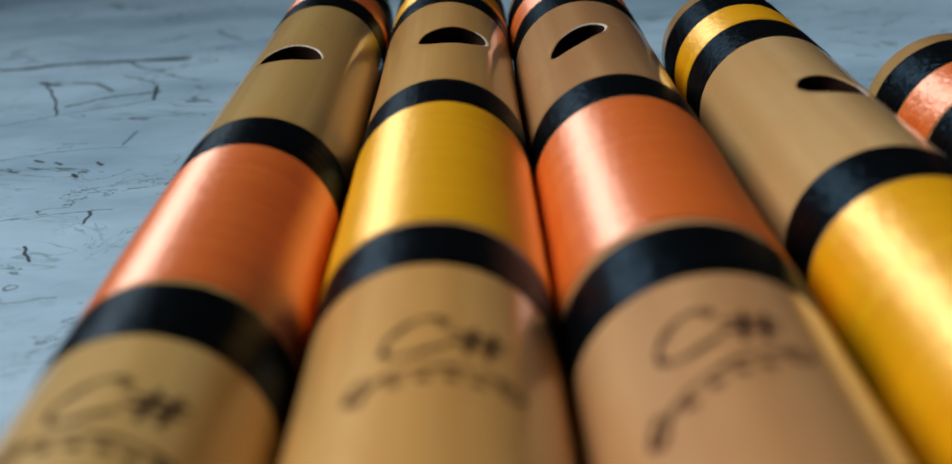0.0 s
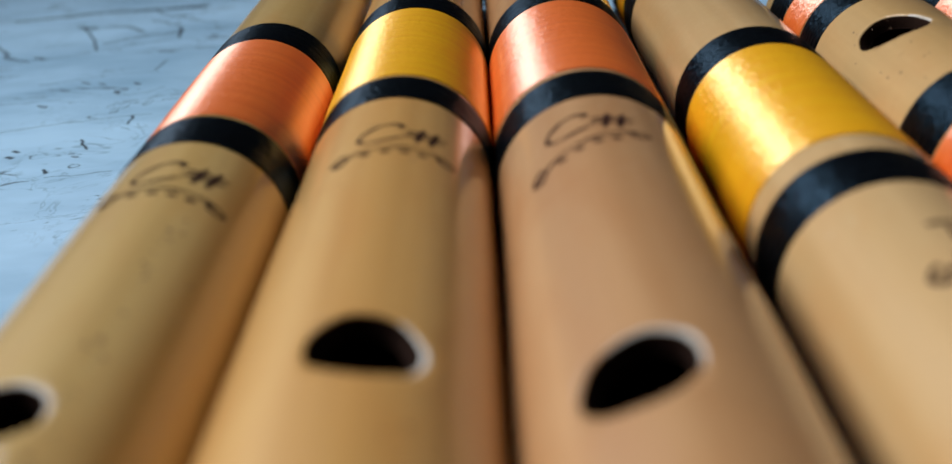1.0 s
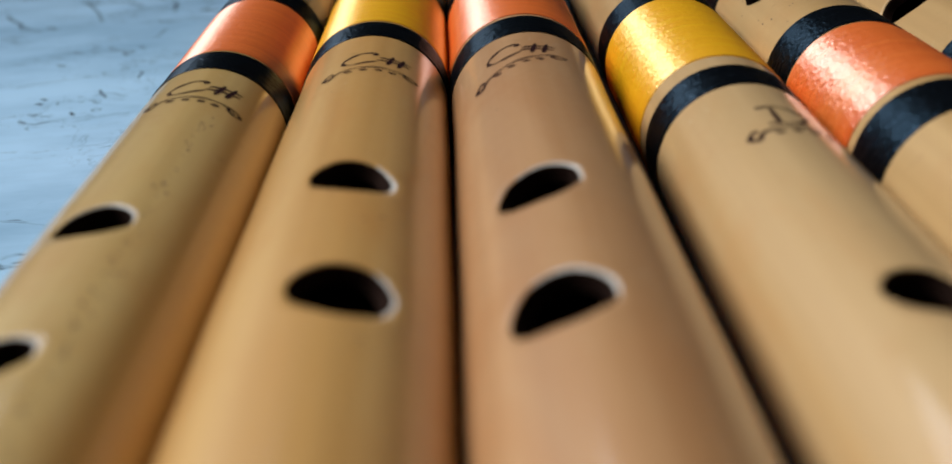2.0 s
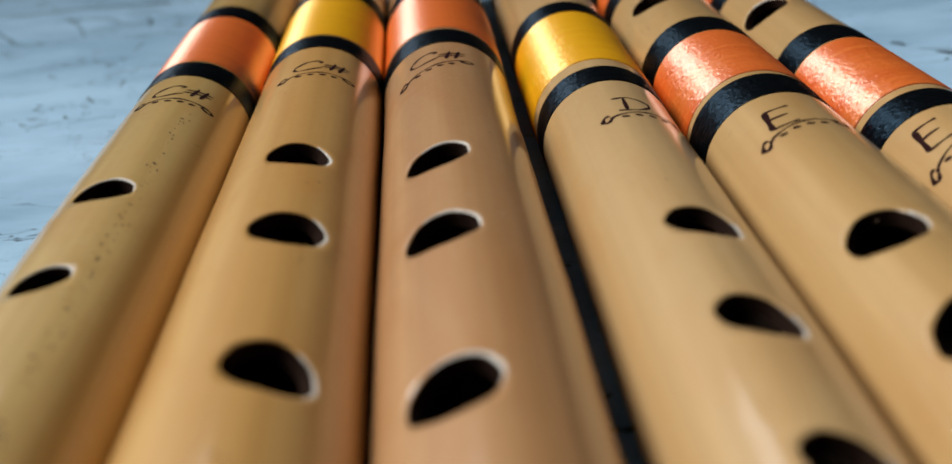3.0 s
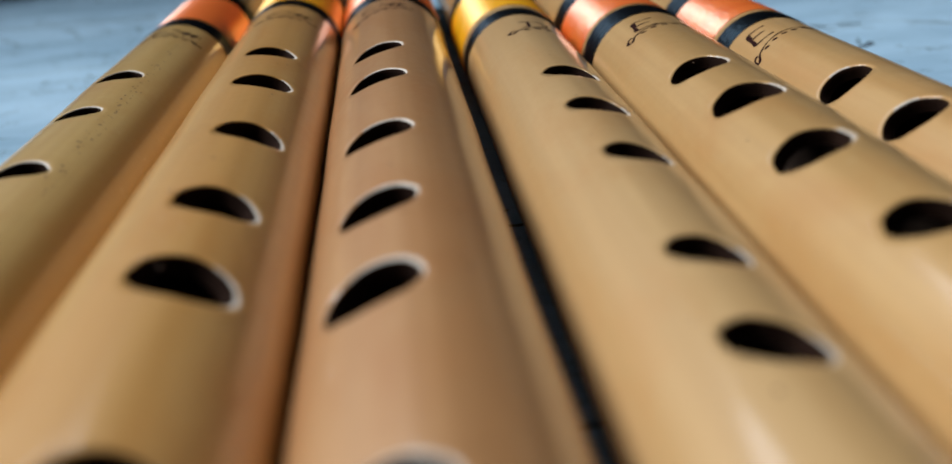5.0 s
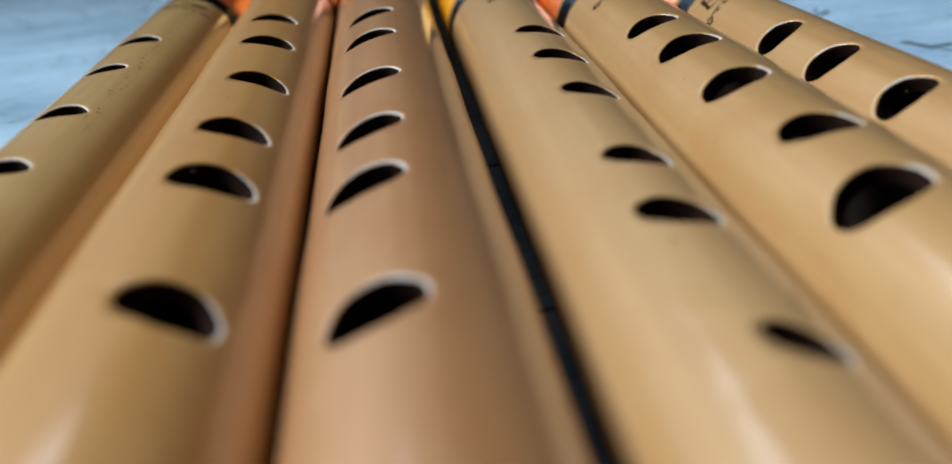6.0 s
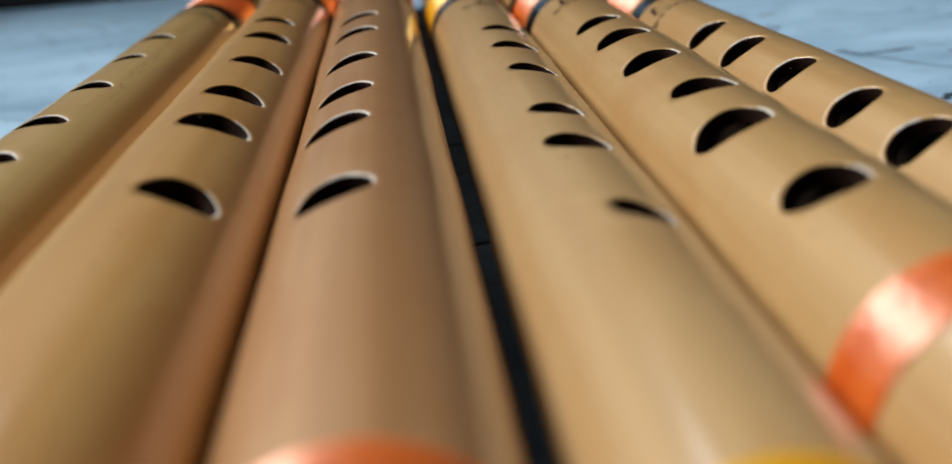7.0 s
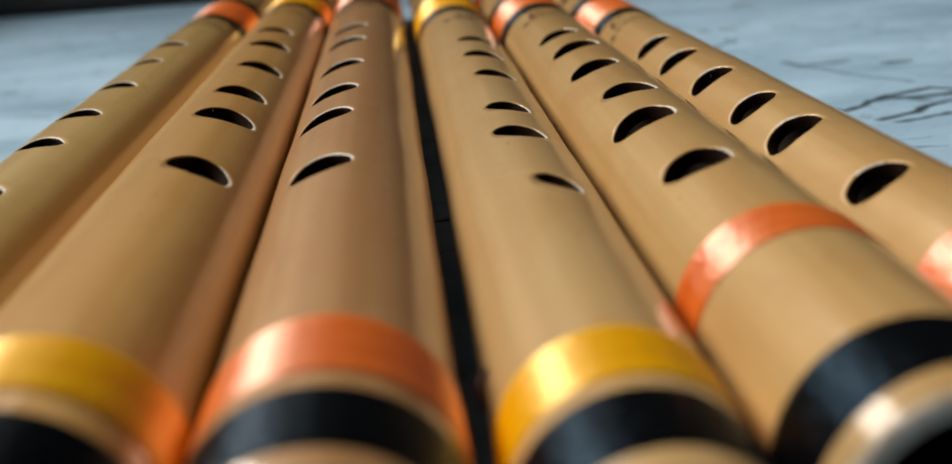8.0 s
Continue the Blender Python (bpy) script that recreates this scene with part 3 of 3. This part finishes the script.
TONES = ["olive-tan", "honey-coloured", "rosy tan", "pale sand-coloured", "golden", "warm straw-coloured"]


def flute(i, f):
    colour = "yellow" if f["silk"] in (M_YELLOW, M_YELLOW_CREASED) else "orange"
    thing = tagged(new("bamboo_flute"), f"{TONES[i]} bamboo flute with {colour} and black silk bands, marked {f['key']}",
                   "flute", group="flutes lying side by side")
    thing.matrix_world = Matrix.Translation((f["x"], f.get("shift", 0.0), 0)) @ Matrix.Rotation(-math.atan(f["slope"]), 4, "Z")
    bm, _ = tube(f)
    bmesh.ops.recalc_face_normals(bm, faces=bm.faces[:])
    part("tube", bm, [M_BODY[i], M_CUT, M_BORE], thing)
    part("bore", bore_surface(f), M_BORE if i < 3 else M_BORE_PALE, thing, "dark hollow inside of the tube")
    k0, k1, k2, k3 = f["head"]
    part("thread_band", winding(f, k0, k1, i * 10), M_BLACK, thing, "glossy black thread band")
    part("thread_band", winding(f, k1 + 0.0004, k2, i * 10 + 1), f["silk"], thing, f"shiny {colour} silk band")
    part("thread_band", winding(f, k2 + 0.0004, k3, i * 10 + 2), M_BLACK, thing, "glossy black thread band")
    b0, b1, c0, c1, a1 = f["main"]
    part("thread_band", winding(f, b0, b1, i * 10 + 3), M_BLACK, thing, "glossy black thread band")
    part("thread_band", winding(f, c0, c1, i * 10 + 4), f["silk"], thing, f"wide shiny {colour} silk band")
    part("thread_band", winding(f, c1 + 0.0004, a1, i * 10 + 5), M_BLACK, thing, "glossy black thread band")
    t0, t1, t2, t3 = f["tail"]
    part("thread_band", winding(f, t1, t0, i * 10 + 6), f["silk"], thing, f"narrow shiny {colour} silk band")
    part("thread_band", winding(f, t3, t2, i * 10 + 7), M_BLACK, thing, "glossy black thread band")
    a0, v, w0, w1, rise = f["ink"]
    u = a0 * f["r"]
    low = 0.0018 if f["key"] == "C#" else 0.0008
    if f["key"] == "C#":
        part("letter", letter(f, "C", u + 0.0017, v - 0.0040, 0.0048, 0.0054, 0.0005), M_INK, thing, "handwritten letter C")
        part("sharp_sign", letter(f, "#", u + 0.0064, v - 0.0035, 0.0046, 0.0046, 0.0005), M_INK, thing, "handwritten sharp sign")
    elif f["key"] == "D":
        part("letter", letter(f, "D", u + 0.0022, v - 0.0012, 0.0050, 0.0060, 0.0005), M_INK, thing, "handwritten letter D")
    else:
        part("letter", letter(f, "E", u + 0.0022, v - 0.0012, 0.0041, 0.0064, 0.0005), M_INK, thing, "handwritten letter E")
    part("flourish", flourish(f, u, u + 0.0122, w0 - low, w1 - low, rise), M_INK, thing, "hand-drawn curl with four dots")
    return thing


flutes = [flute(i, f) for i, f in enumerate(FLUTES)]


def specks(i, seed, count, y0, y1, ang, spread):
    """Small dark blemishes in the skin of the bamboo, strewn along a line."""
    rnd = random.Random(seed)
    bm = bmesh.new()
    f = FLUTES[i]
    for _ in range(count):
        u, v = (ang + rnd.gauss(0, spread)) * f["r"], rnd.uniform(y0, y1)
        size = rnd.uniform(0.00005, 0.00016)
        dot(bm, f, u, v, size, size * rnd.uniform(0.7, 2.5))
    tagged(part("specks", bm, M_SPECK, flutes[i], "small dark brown blemishes in the bamboo skin"), kind="stuff")


specks(0, 3, 110, -0.07, 0.042, 0.40, 0.045)
specks(0, 4, 10, 0.152, 0.168, 0.38, 0.10)
specks(4, 6, 16, 0.062, 0.09, -0.7, 0.2)
specks(4, 7, 12, -0.17, 0.0, 0.0, 0.4)
specks(5, 8, 10, -0.17, 0.0, -0.2, 0.4)
specks(1, 9, 30, -0.18, 0.04, 0.1, 0.5)
specks(2, 11, 24, -0.18, 0.04, 0.1, 0.5)
specks(3, 10, 14, -0.18, 0.02, 0.2, 0.4)


def thread_tail(f, parent, y, ang, path):
    """A frayed end of binding thread standing off the tube."""
    bm = bmesh.new()
    prev = None
    for i, (dx, dy, dz) in enumerate(path):
        c = at(f, y, ang, 0.0002) + Vector((dx, dy, dz))
        w = 0.00055 * (1 - 0.5 * i / len(path))
        ring = [bm.verts.new(c + Vector((w * math.cos(k * math.pi / 3), 0.4 * w * math.sin(k), w * math.sin(k * math.pi / 3)))) for k in range(6)]
        if prev:
            for k in range(6):
                bm.faces.new((prev[k], prev[(k + 1) % 6], ring[(k + 1) % 6], ring[k]))
        prev = ring
    part("thread_tail", bm, M_THREAD, parent, "frayed red-brown thread end")


thread_tail(FLUTES[3], flutes[3], -0.1875, -1.5, [(0.0002, -0.001, -0.0004), (-0.0003, 0.0, 0.0003), (-0.0003, 0.0005, 0.001), (0.0002, 0.0009, 0.0016), (0.0006, 0.001, 0.0019)])
thread_tail(FLUTES[3], flutes[3], -0.1872, 1.35, [(0.0, -0.0006, -0.0004), (0.0002, 0.0, 0.0001), (0.0, 0.0005, 0.0005), (-0.0003, 0.0009, 0.0008)])
